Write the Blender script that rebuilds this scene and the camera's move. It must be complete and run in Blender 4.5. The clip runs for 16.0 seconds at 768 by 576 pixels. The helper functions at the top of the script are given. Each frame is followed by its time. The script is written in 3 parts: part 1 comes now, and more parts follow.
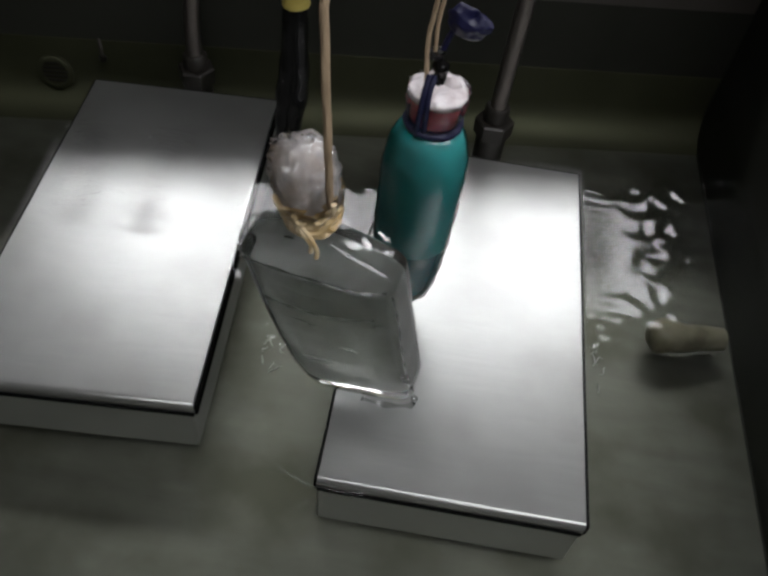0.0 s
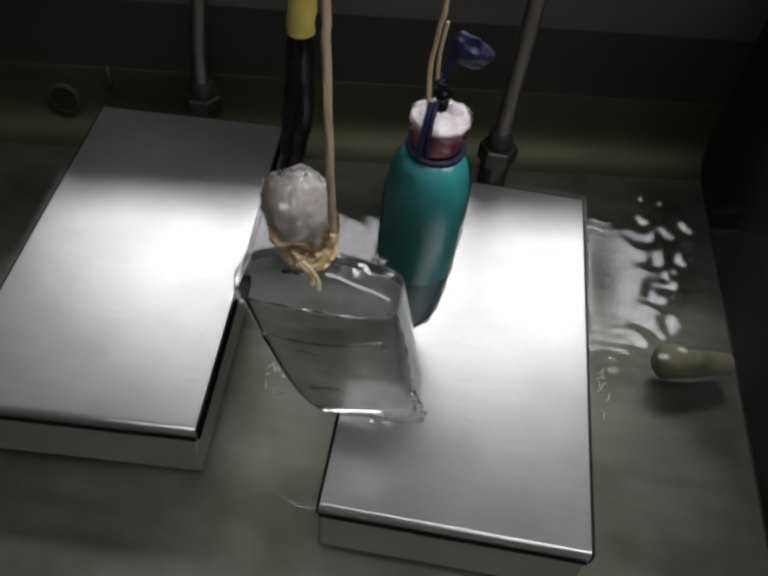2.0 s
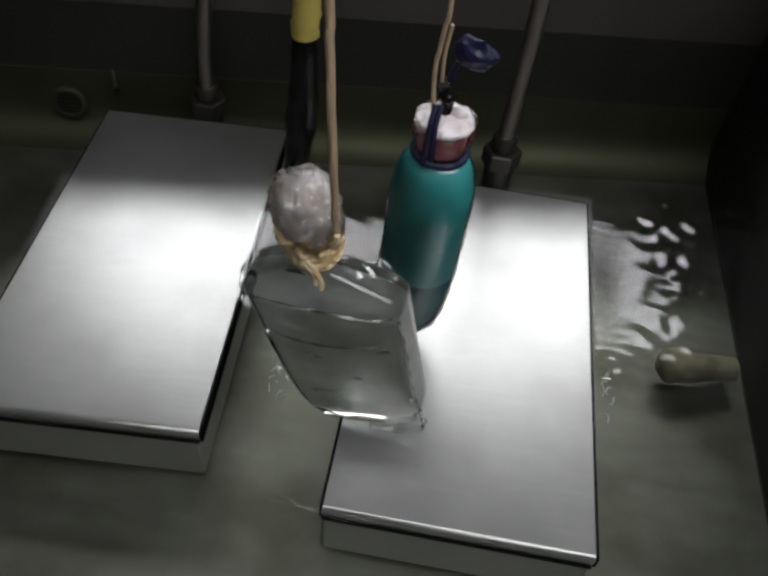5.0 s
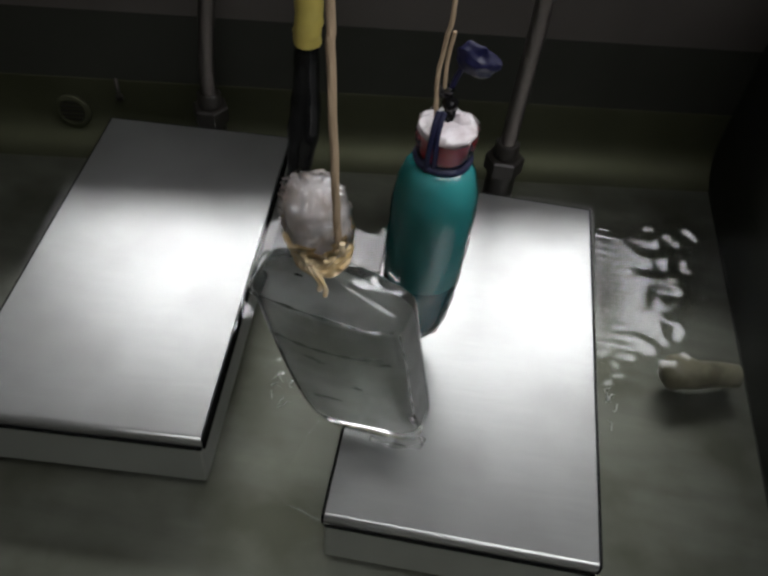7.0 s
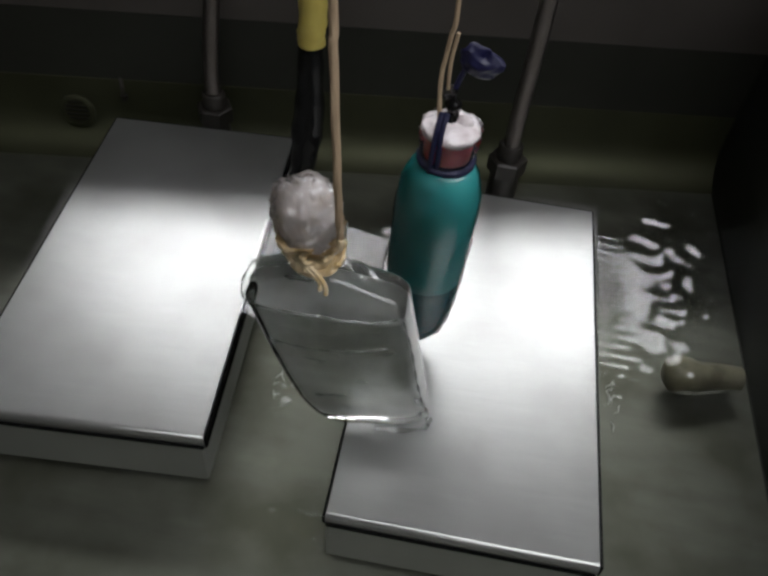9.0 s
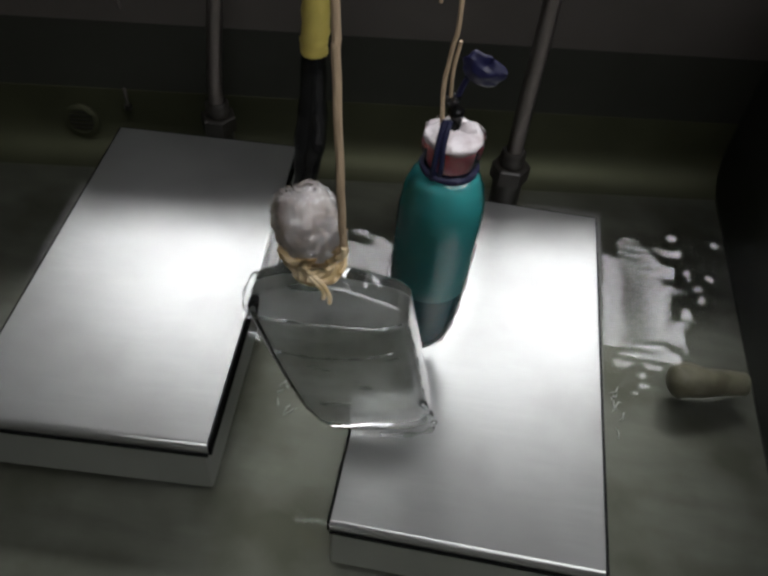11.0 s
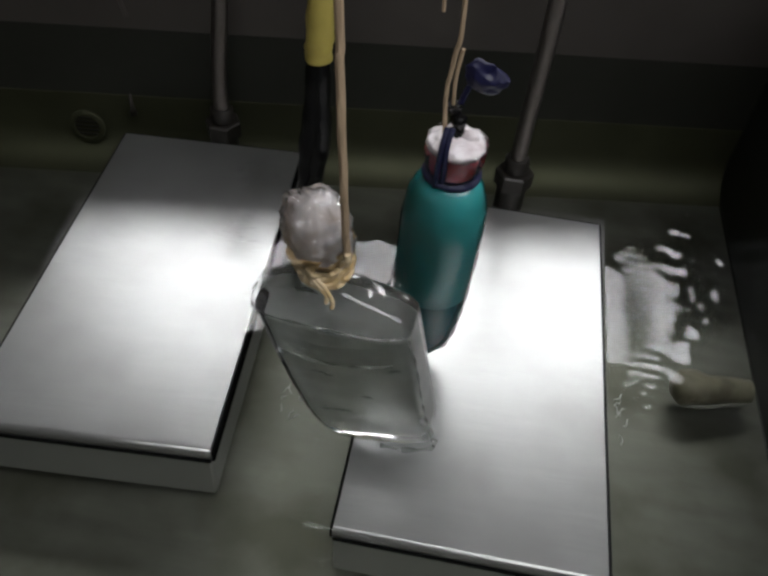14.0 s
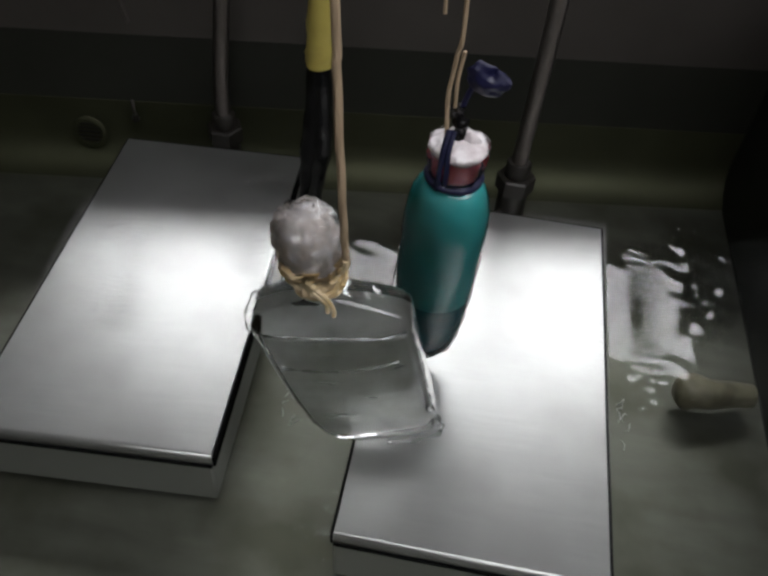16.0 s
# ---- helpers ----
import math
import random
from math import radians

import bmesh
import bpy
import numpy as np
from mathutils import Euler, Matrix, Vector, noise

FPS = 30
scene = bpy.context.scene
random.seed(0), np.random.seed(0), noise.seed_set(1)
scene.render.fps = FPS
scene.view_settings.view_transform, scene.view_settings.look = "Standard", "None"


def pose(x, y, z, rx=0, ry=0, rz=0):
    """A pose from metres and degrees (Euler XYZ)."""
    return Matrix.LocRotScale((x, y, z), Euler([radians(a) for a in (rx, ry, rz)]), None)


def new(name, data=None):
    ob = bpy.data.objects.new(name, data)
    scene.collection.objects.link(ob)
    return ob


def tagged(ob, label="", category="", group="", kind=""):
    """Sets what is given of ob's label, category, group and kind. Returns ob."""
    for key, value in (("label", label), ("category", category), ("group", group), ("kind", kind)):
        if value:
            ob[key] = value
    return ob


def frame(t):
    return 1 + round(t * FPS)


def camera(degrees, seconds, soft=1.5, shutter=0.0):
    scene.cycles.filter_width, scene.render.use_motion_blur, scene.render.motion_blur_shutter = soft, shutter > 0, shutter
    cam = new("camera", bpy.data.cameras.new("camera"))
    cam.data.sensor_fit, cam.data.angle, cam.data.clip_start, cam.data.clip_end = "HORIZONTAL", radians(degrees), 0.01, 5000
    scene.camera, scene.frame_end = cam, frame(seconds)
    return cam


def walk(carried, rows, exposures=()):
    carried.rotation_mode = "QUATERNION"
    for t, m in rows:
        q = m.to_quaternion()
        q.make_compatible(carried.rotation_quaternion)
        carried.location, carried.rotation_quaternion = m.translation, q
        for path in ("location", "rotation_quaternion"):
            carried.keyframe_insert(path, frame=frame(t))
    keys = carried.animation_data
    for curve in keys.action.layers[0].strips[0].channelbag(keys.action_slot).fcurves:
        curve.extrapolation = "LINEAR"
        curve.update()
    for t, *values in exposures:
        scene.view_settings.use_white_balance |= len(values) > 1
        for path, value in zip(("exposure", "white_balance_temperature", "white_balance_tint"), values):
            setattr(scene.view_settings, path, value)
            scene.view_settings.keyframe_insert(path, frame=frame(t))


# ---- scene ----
cam = camera(52.82, 16.0, soft=2.9)


def eye(x, y, z, tilt, turn, lean):
    # tilt from straight down, turn to the left, lean of the head, in degrees
    return pose(x, y, z) @ pose(0, 0, 0, 0, 0, turn) @ pose(0, 0, 0, tilt) @ pose(0, 0, 0, 0, 0, lean)


PATH = [
    (0.0, eye(0.0304, -0.1656, 0.3751, 38.48, 2.88, 7.25)),
    (0.5, eye(0.0316, -0.1658, 0.3747, 39.10, 3.20, 6.97)),
    (1.0, eye(0.0326, -0.1657, 0.3752, 39.64, 3.51, 6.62)),
    (1.5, eye(0.0321, -0.1661, 0.3747, 40.16, 3.78, 6.59)),
    (2.0, eye(0.0323, -0.1656, 0.3745, 40.32, 4.01, 6.45)),
    (2.5, eye(0.0312, -0.1663, 0.3743, 40.50, 4.06, 6.59)),
    (3.0, eye(0.0321, -0.1667, 0.3733, 40.62, 4.35, 6.35)),
    (3.5, eye(0.0335, -0.1662, 0.3729, 40.50, 4.66, 6.00)),
    (4.0, eye(0.0326, -0.1669, 0.3725, 40.58, 4.45, 6.26)),
    (6.5, eye(0.0338, -0.1670, 0.3740, 41.14, 4.92, 5.77)),
    (7.0, eye(0.0338, -0.1671, 0.3724, 41.30, 5.06, 5.69)),
    (7.5, eye(0.0344, -0.1670, 0.3721, 41.28, 5.34, 5.46)),
    (8.0, eye(0.0347, -0.1685, 0.3719, 41.36, 5.44, 5.49)),
    (8.5, eye(0.0351, -0.1682, 0.3731, 41.28, 5.55, 5.49)),
    (9.0, eye(0.0348, -0.1680, 0.3731, 41.34, 5.51, 5.65)),
    (11.5, eye(0.0355, -0.1693, 0.3719, 42.09, 6.24, 4.77)),
    (12.0, eye(0.0367, -0.1684, 0.3728, 42.02, 6.50, 4.56)),
    (12.5, eye(0.0370, -0.1684, 0.3732, 42.05, 6.71, 4.39)),
    (13.0, eye(0.0359, -0.1684, 0.3741, 42.10, 6.58, 4.59)),
    (13.5, eye(0.0358, -0.1686, 0.3741, 42.23, 6.57, 4.71)),
    (14.0, eye(0.0354, -0.1685, 0.3737, 42.28, 6.53, 4.78)),
    (14.5, eye(0.0357, -0.1678, 0.3733, 42.36, 6.69, 4.73)),
    (15.0, eye(0.0354, -0.1681, 0.3755, 42.28, 6.77, 4.62)),
    (15.5, eye(0.0362, -0.1673, 0.3756, 42.32, 6.90, 4.58)),
    (16.0, eye(0.0377, -0.1675, 0.3742, 42.53, 7.11, 4.25)),
]
walk(cam, PATH)

# ---- light ----
world = bpy.data.worlds.new("room_air")
world.use_nodes = True
world.node_tree.nodes["Background"].inputs[0].default_value = (0.55, 0.6, 0.55, 1)
world.node_tree.nodes["Background"].inputs[1].default_value = 0.01
scene.world = world

LAMP_GLOW = 14.0
OVERHEAD_GLOW = 4.4
WATER_Z = 0.003
FLOOR_Z = -0.055


# ---- materials ----
def material(name, color, rough=0.5, metal=0.0, var=0.15, scale=60.0, bump=0.0, bump_scale=400.0,
             stretch=(1, 1, 1), second=None, second_scale=9.0, rough_var=0.1, bump_depth=0.001, **sockets):
    m = bpy.data.materials.new(name)
    m.use_nodes = True
    nt = m.node_tree
    n, l = nt.nodes, nt.links
    b = n["Principled BSDF"]
    co = n.new("ShaderNodeTexCoord")
    mp = n.new("ShaderNodeMapping")
    mp.inputs["Scale"].default_value = stretch
    l.new(co.outputs["Object"], mp.inputs["Vector"])
    fine = n.new("ShaderNodeTexNoise")
    fine.inputs["Scale"].default_value, fine.inputs["Detail"].default_value = scale, 6
    coarse = n.new("ShaderNodeTexNoise")
    coarse.inputs["Scale"].default_value, coarse.inputs["Detail"].default_value = second_scale, 4
    l.new(mp.outputs[0], fine.inputs["Vector"])
    l.new(co.outputs["Object"], coarse.inputs["Vector"])
    ramp = n.new("ShaderNodeMix")
    ramp.data_type = "RGBA"
    c = Vector(color)
    ramp.inputs["A"].default_value = (*(c * (1 - var)), 1)
    ramp.inputs["B"].default_value = (*(c * (1 + var)), 1)
    l.new(fine.outputs["Fac"], ramp.inputs["Factor"])
    stain = n.new("ShaderNodeMix")
    stain.data_type = "RGBA"
    spread = n.new("ShaderNodeMapRange")
    spread.inputs["From Min"].default_value, spread.inputs["From Max"].default_value = 0.42, 0.68
    l.new(coarse.outputs["Fac"], spread.inputs["Value"])
    l.new(spread.outputs[0], stain.inputs["Factor"])
    l.new(ramp.outputs["Result"], stain.inputs["A"])
    stain.inputs["B"].default_value = (*(second or c * (1 - 0.6 * var)), 1)
    l.new(stain.outputs["Result"], b.inputs["Base Color"])
    b.inputs["Metallic"].default_value = metal
    rr = n.new("ShaderNodeMapRange")
    rr.inputs["To Min"].default_value, rr.inputs["To Max"].default_value = rough * (1 - rough_var), min(1, rough * (1 + rough_var))
    l.new(fine.outputs["Fac"], rr.inputs["Value"])
    l.new(rr.outputs[0], b.inputs["Roughness"])
    if bump:
        grain = n.new("ShaderNodeTexNoise")
        grain.inputs["Scale"].default_value, grain.inputs["Detail"].default_value = bump_scale, 3
        l.new(mp.outputs[0], grain.inputs["Vector"])
        bp = n.new("ShaderNodeBump")
        bp.inputs["Strength"].default_value, bp.inputs["Distance"].default_value = bump, bump_depth
        l.new(grain.outputs["Fac"], bp.inputs["Height"])
        l.new(bp.outputs[0], b.inputs["Normal"])
    for key, value in sockets.items():
        b.inputs[key.replace("_", " ")].default_value = value
    return m


def braid_material():
    m = material("braided_steel", (0.10, 0.09, 0.08), 0.4, 1.0, 0.3, 300)
    n, l = m.node_tree.nodes, m.node_tree.links
    co = n.new("ShaderNodeTexCoord")
    waves = []
    for turn in (35, -35):
        mp = n.new("ShaderNodeMapping")
        mp.inputs["Rotation"].default_value = (0, radians(turn), radians(turn))
        w = n.new("ShaderNodeTexWave")
        w.bands_direction = "Z"
        w.inputs["Scale"].default_value = 220
        l.new(co.outputs["Object"], mp.inputs["Vector"])
        l.new(mp.outputs[0], w.inputs["Vector"])
        waves.append(w)
    add = n.new("ShaderNodeMath")
    l.new(waves[0].outputs["Fac"], add.inputs[0])
    l.new(waves[1].outputs["Fac"], add.inputs[1])
    bp = n.new("ShaderNodeBump")
    bp.inputs["Strength"].default_value, bp.inputs["Distance"].default_value = 0.7, 0.001
    l.new(add.outputs[0], bp.inputs["Height"])
    l.new(bp.outputs[0], n["Principled BSDF"].inputs["Normal"])
    return m


def water_material(name="clear_water", rough=0.0):
    m = bpy.data.materials.new(name)
    m.use_nodes = True
    n, l = m.node_tree.nodes, m.node_tree.links
    n.remove(n["Principled BSDF"])
    clear = n.new("ShaderNodeBsdfTransparent")
    clear.inputs[0].default_value = (0.93, 0.95, 0.92, 1)
    gloss = n.new("ShaderNodeBsdfGlossy")
    gloss.inputs["Roughness"].default_value = rough
    fres = n.new("ShaderNodeFresnel")
    fres.inputs["IOR"].default_value = 1.33
    mix = n.new("ShaderNodeMixShader")
    l.new(fres.outputs[0], mix.inputs[0])
    l.new(clear.outputs[0], mix.inputs[1])
    l.new(gloss.outputs[0], mix.inputs[2])
    l.new(mix.outputs[0], n["Material Output"].inputs["Surface"])
    return m


def film_material(name, ior=1.5, rough=0.04, tint=(0.95, 0.95, 0.94), bump=0.6, scale=120.0):
    # thin clear plastic: clear, with a creased gloss
    m = water_material(name, rough)
    n, l = m.node_tree.nodes, m.node_tree.links
    n["Transparent BSDF"].inputs[0].default_value = (*tint, 1)
    n["Fresnel"].inputs["IOR"].default_value = ior
    crease = n.new("ShaderNodeTexNoise")
    crease.noise_type = "RIDGED_MULTIFRACTAL"
    crease.inputs["Scale"].default_value, crease.inputs["Detail"].default_value = scale, 3
    co = n.new("ShaderNodeTexCoord")
    l.new(co.outputs["Object"], crease.inputs["Vector"])
    bp = n.new("ShaderNodeBump")
    bp.inputs["Strength"].default_value, bp.inputs["Distance"].default_value = bump, 0.001
    l.new(crease.outputs["Fac"], bp.inputs["Height"])
    l.new(bp.outputs[0], n["Glossy BSDF"].inputs["Normal"])
    l.new(bp.outputs[0], n["Fresnel"].inputs["Normal"])
    return m


def roughen_over_boxes(m):
    # the humming boxes roughen the thin water over them
    n, l = m.node_tree.nodes, m.node_tree.links
    geo = n.new("ShaderNodeNewGeometry")
    total = None
    for place, turn, rough in (((0.07, 0.1335, 0), 0, 0.36), ((-0.15324, 0.15796, 0), 3.95, 0.3)):
        mp = n.new("ShaderNodeMapping")
        mp.vector_type = "TEXTURE"
        mp.inputs["Location"].default_value = place
        mp.inputs["Rotation"].default_value = (0, 0, radians(turn))
        l.new(geo.outputs["Position"], mp.inputs["Vector"])
        xyz = n.new("ShaderNodeSeparateXYZ")
        l.new(mp.outputs[0], xyz.inputs[0])
        out = None
        for axis, half in (("X", 0.0705), ("Y", 0.134)):
            near = n.new("ShaderNodeMath")
            near.operation = "COMPARE"
            near.inputs[1].default_value, near.inputs[2].default_value = 0.0, half
            l.new(xyz.outputs[axis], near.inputs[0])
            both = n.new("ShaderNodeMath")
            both.operation = "MULTIPLY"
            l.new(near.outputs[0], both.inputs[0])
            both.inputs[1].default_value = rough
            if out:
                l.new(out, both.inputs[1])
            out = both.outputs[0]
        if total:
            add = n.new("ShaderNodeMath")
            l.new(total, add.inputs[0])
            l.new(out, add.inputs[1])
            out = add.outputs[0]
        total = out
    l.new(total, n["Glossy BSDF"].inputs["Roughness"])


def ripple_material():
    # crests that bend the view of what lies below
    m = water_material("water_crest")
    n, l = m.node_tree.nodes, m.node_tree.links
    bend = n.new("ShaderNodeBsdfRefraction")
    bend.inputs["Roughness"].default_value = 0.0
    bend.inputs["IOR"].default_value = 1.33
    l.new(bend.outputs[0], n["Mix Shader"].inputs[1])
    return m


def glow_material(strength):
    m = bpy.data.materials.new("lit_diffuser")
    m.use_nodes = True
    b = m.node_tree.nodes["Principled BSDF"]
    b.inputs["Base Color"].default_value = (0.8, 0.8, 0.8, 1)
    b.inputs["Emission Color"].default_value = (0.99, 0.985, 1.03, 1)
    b.inputs["Emission Strength"].default_value = strength
    return m


BRUSHED = material("brushed_steel", (0.44, 0.435, 0.44), 0.33, 0.80, 0.10, 26, 0.06, 240, (1, 14, 14), second=(0.37, 0.362, 0.365), second_scale=16, rough_var=0.12)
SIDE = material("dull_steel_side", (0.29, 0.29, 0.278), 0.5, 0.55, 0.16, 40, 0.05, 300)
EDGE = material("plain_black", (0.006, 0.006, 0.006), 0.6, 0.0, Specular_IOR_Level=0.0)
TANK = material("tank_steel", (0.165, 0.166, 0.142), 0.50, 0.85, 0.40, 14, 0.10, 180, (1, 5, 1), second=(0.095, 0.096, 0.074), second_scale=15, rough_var=0.25)
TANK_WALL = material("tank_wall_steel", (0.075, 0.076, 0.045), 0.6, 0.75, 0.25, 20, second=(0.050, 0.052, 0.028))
# the same wall steel with its shade put into a near-black colour
TANK_SHADED = material("shaded_tank_steel", (0.021, 0.0225, 0.0165), 0.6, 0.5, 0.25, 18, second=(0.015, 0.016, 0.011))
TANK_UPPER = material("tank_rim_steel", (0.088, 0.08, 0.071), 0.55, 0.7, 0.15, 18, second=(0.068, 0.062, 0.054))
WATER = water_material()
roughen_over_boxes(WATER)
GLASS = material("bottle_glass", (0.70, 0.72, 0.70), 0.04, 0.0, 0.05, 60, 0.5, 45, (0.5, 1, 2), second=(0.62, 0.64, 0.62), second_scale=40, rough_var=0.4, Transmission_Weight=1.0, IOR=1.38,
                 Coat_Weight=1.0, Coat_Roughness=0.02)
LIQUID = material("cloudy_liquid", (0.70, 0.72, 0.69), 0.34, 0.0, 0.3, 34, 0.7, 15, (0.7, 1, 2.4), second=(0.38, 0.40, 0.37), second_scale=48, rough_var=0.6, bump_depth=0.003,
                  Transmission_Weight=0.72, IOR=1.25)
FILM = material("plastic_film", (0.97, 0.92, 0.89), 0.10, 0.0, 0.2, 160, 0.9, 190, second=(0.84, 0.75, 0.69), second_scale=90,
                Transmission_Weight=0.2, IOR=1.4, Subsurface_Weight=0.85, Subsurface_Scale=0.03, Subsurface_Radius=(1, 0.95, 0.9))
FILM_TOP = material("white_film", (0.82, 0.78, 0.78), 0.2, 0.0, 0.12, 160, 0.9, 190, second=(0.62, 0.55, 0.55), second_scale=110, Coat_Weight=0.5, Coat_Roughness=0.08)
CLEAR_FILM = film_material("thin_clear_film", 1.42, 0.06, (0.97, 0.96, 0.96), 0.5, 150)
WRAP = film_material("bottle_wrap_film", 1.2, 0.05, (0.985, 0.985, 0.985), 0.2, 60)
CRUMPLED_FILM = film_material("crumpled_film", 1.6, 0.08, (0.98, 0.97, 0.96), 0.5, 130)
CLINGING_FILM = film_material("clinging_film", 1.6, 0.06, (0.98, 0.98, 0.97), 0.12, 60)
CREST = ripple_material()
YELLOW_TIE = material("yellow_tie", (0.66, 0.54, 0.34), 0.3, 0.0, 0.25, 120, 0.8, 200, second=(0.50, 0.34, 0.13), second_scale=80)
TEAL = material("teal_plastic", (0.050, 0.345, 0.335), 0.35, 0.0, 0.08, 40, 0.06, 90, second=(0.044, 0.29, 0.29), second_scale=30,
                Coat_Weight=1.0, Coat_Roughness=0.08, Subsurface_Weight=0.8, Subsurface_Scale=0.03, Subsurface_Radius=(0.4, 1, 1))
DEEP_TEAL = material("deep_teal_plastic", (0.012, 0.12, 0.14), 0.2, 0.0, 0.12, 40, 0.06, 90, second=(0.008, 0.085, 0.105), second_scale=30,
                     Coat_Weight=0.2, Coat_Roughness=0.05)
PINK = material("pink_cap", (0.92, 0.22, 0.28), 0.4, 0.0, 0.25, 90, second=(0.88, 0.46, 0.49), second_scale=70, Subsurface_Weight=0.6, Subsurface_Scale=0.02)
NAVY = material("navy_cord", (0.007, 0.009, 0.040), 0.6, 0.0, 0.3, 300, 0.4, 700)
BLUE = material("blue_ribbon", (0.007, 0.008, 0.042), 0.45, 0.0, 0.3, 120, 0.3, 200)
BLACK = material("black_rubber", (0.005, 0.005, 0.005), 0.22, 0.0, 0.3, 150, 0.35, 200, Specular_IOR_Level=0.3)
TAPE = material("yellow_tape", (0.46, 0.38, 0.09), 0.5, 0.0, 0.12, 100, 0.2, 200, second=(0.34, 0.27, 0.06), second_scale=50)
CORD = material("tan_cord", (0.40, 0.30, 0.19), 0.8, 0.0, 0.25, 500, 0.5, 900, (1, 1, 0.2))
BRAID = braid_material()
PALE_STRAND = material("pale_strand", (0.50, 0.50, 0.48), 0.25, 0.0, 0.3, 300)
NUT = material("dark_brass_fitting", (0.018, 0.016, 0.013), 0.45, 0.3, 0.2, 120)
STUB = material("beige_fitting", (0.20, 0.185, 0.13), 0.5, 0.0, 0.15, 80, 0.1, 200, second=(0.11, 0.10, 0.066), second_scale=50)
ROOM = material("dim_room_paint", (0.15, 0.13, 0.115), 0.8, 0.0, 0.1, 3, second=(0.12, 0.105, 0.09), second_scale=0.8)
LAMP_FRAME = material("lamp_white_metal", (0.7, 0.7, 0.7), 0.4, 0.0, 0.05)


# ---- mesh helpers ----
def finish(ob, smooth=True, angle=40):
    if smooth:
        ob.data.polygons.foreach_set("use_smooth", [True] * len(ob.data.polygons))
        ob.data.set_sharp_from_angle(angle=radians(angle))
    return ob


def part(name, bm, mat, parent=None, label="", smooth=True, angle=40):
    bmesh.ops.recalc_face_normals(bm, faces=bm.faces)
    me = bpy.data.meshes.new(name)
    bm.to_mesh(me)
    bm.free()
    me.materials.append(mat)
    ob = new(name, me)
    if parent:
        ob.parent = parent
    if label:
        tagged(ob, label)
    return finish(ob, smooth, angle)


def thing(name, m, label, category, group="", kind=""):
    ob = new(name)
    ob.matrix_basis = m
    return tagged(ob, label, category, group, kind)


def box(x0, x1, y0, y1, z0, z1, bevel=0.0, segs=2):
    bm = bmesh.new()
    bmesh.ops.create_cube(bm, size=1, matrix=Matrix.LocRotScale(((x0 + x1) / 2, (y0 + y1) / 2, (z0 + z1) / 2), None, (x1 - x0, y1 - y0, z1 - z0)))
    if bevel:
        bmesh.ops.bevel(bm, geom=bm.edges[:], offset=bevel, segments=segs, profile=0.5, affect="EDGES")
    return bm


def lathe(rows, steps=40, squash=1.0, wob=0.0, seed=0.0):
    bm = bmesh.new()
    rings = []
    for r, z in rows:
        ring = []
        for k in range(steps):
            a = 2 * math.pi * k / steps
            p = Vector((r * math.cos(a), r * squash * math.sin(a), z))
            if wob:
                w = 0.7 - 2.2 * abs(noise.noise(p * 90 + Vector((seed, 3, 1)))) + 0.5 - 1.6 * abs(noise.noise(p * 240 + Vector((seed, 9, 4))))
                p += Vector((p.x, p.y, 0)).normalized() * w * wob + Vector((0, 0, w * wob * 0.5))
            ring.append(bm.verts.new(p))
        rings.append(ring)
    for a, b in zip(rings, rings[1:]):
        for k in range(steps):
            bm.faces.new((a[k], a[(k + 1) % steps], b[(k + 1) % steps], b[k]))
    bm.faces.new(rings[0])
    bm.faces.new(rings[-1])
    return bm


def fine(rows, n=34):
    # the same outline with many more rows, rounded
    return [(max(p.x, 0.0003), p.y) for p in smooth_line([(r, z, 0) for r, z in rows], n)]


def tube(points, radius, sides=12, twist=0.0):
    # a round rod along the points; radius: one number, or one per point
    bm = bmesh.new()
    pts = [Vector(p) for p in points]
    rr = radius if isinstance(radius, (list, tuple)) else [radius] * len(pts)
    rings = []
    for i, p in enumerate(pts):
        d = (pts[min(i + 1, len(pts) - 1)] - pts[max(i - 1, 0)]).normalized()
        side = d.cross(Vector((0.3, 1, 0.1))).normalized()
        up = side.cross(d)
        ring = []
        for k in range(sides):
            a = 2 * math.pi * k / sides
            r = rr[i] * (1 + twist * math.sin(3 * a + i * 0.9))
            ring.append(bm.verts.new(p + (side * math.cos(a) + up * math.sin(a)) * r))
        rings.append(ring)
    for a, b in zip(rings, rings[1:]):
        for k in range(sides):
            bm.faces.new((a[k], a[(k + 1) % sides], b[(k + 1) % sides], b[k]))
    bm.faces.new(rings[0])
    bm.faces.new(rings[-1])
    return bm


def smooth_line(points, n=40):
    # a Catmull-Rom line through a few points
    P = [Vector(p) for p in points]
    P = [P[0] * 2 - P[1]] + P + [P[-1] * 2 - P[-2]]
    out = []
    spans = len(P) - 3
    for i in range(n + 1):
        s = min(i / n * spans, spans - 1e-6)
        k, u = int(s), s - int(s)
        a, b, c, d = P[k:k + 4]
        out.append(0.5 * ((2 * b) + (c - a) * u + (2 * a - 5 * b + 4 * c - d) * u ** 2 + (3 * b - a - 3 * c + d) * u ** 3))
    return out


# ---- tank ----
BR, BL = Vector((0.257, 0.405, 0)), Vector((-0.42, 0.298, 0))
FR, FL = Vector((0.264, -0.22, 0)), Vector((-0.42, -0.22, 0))


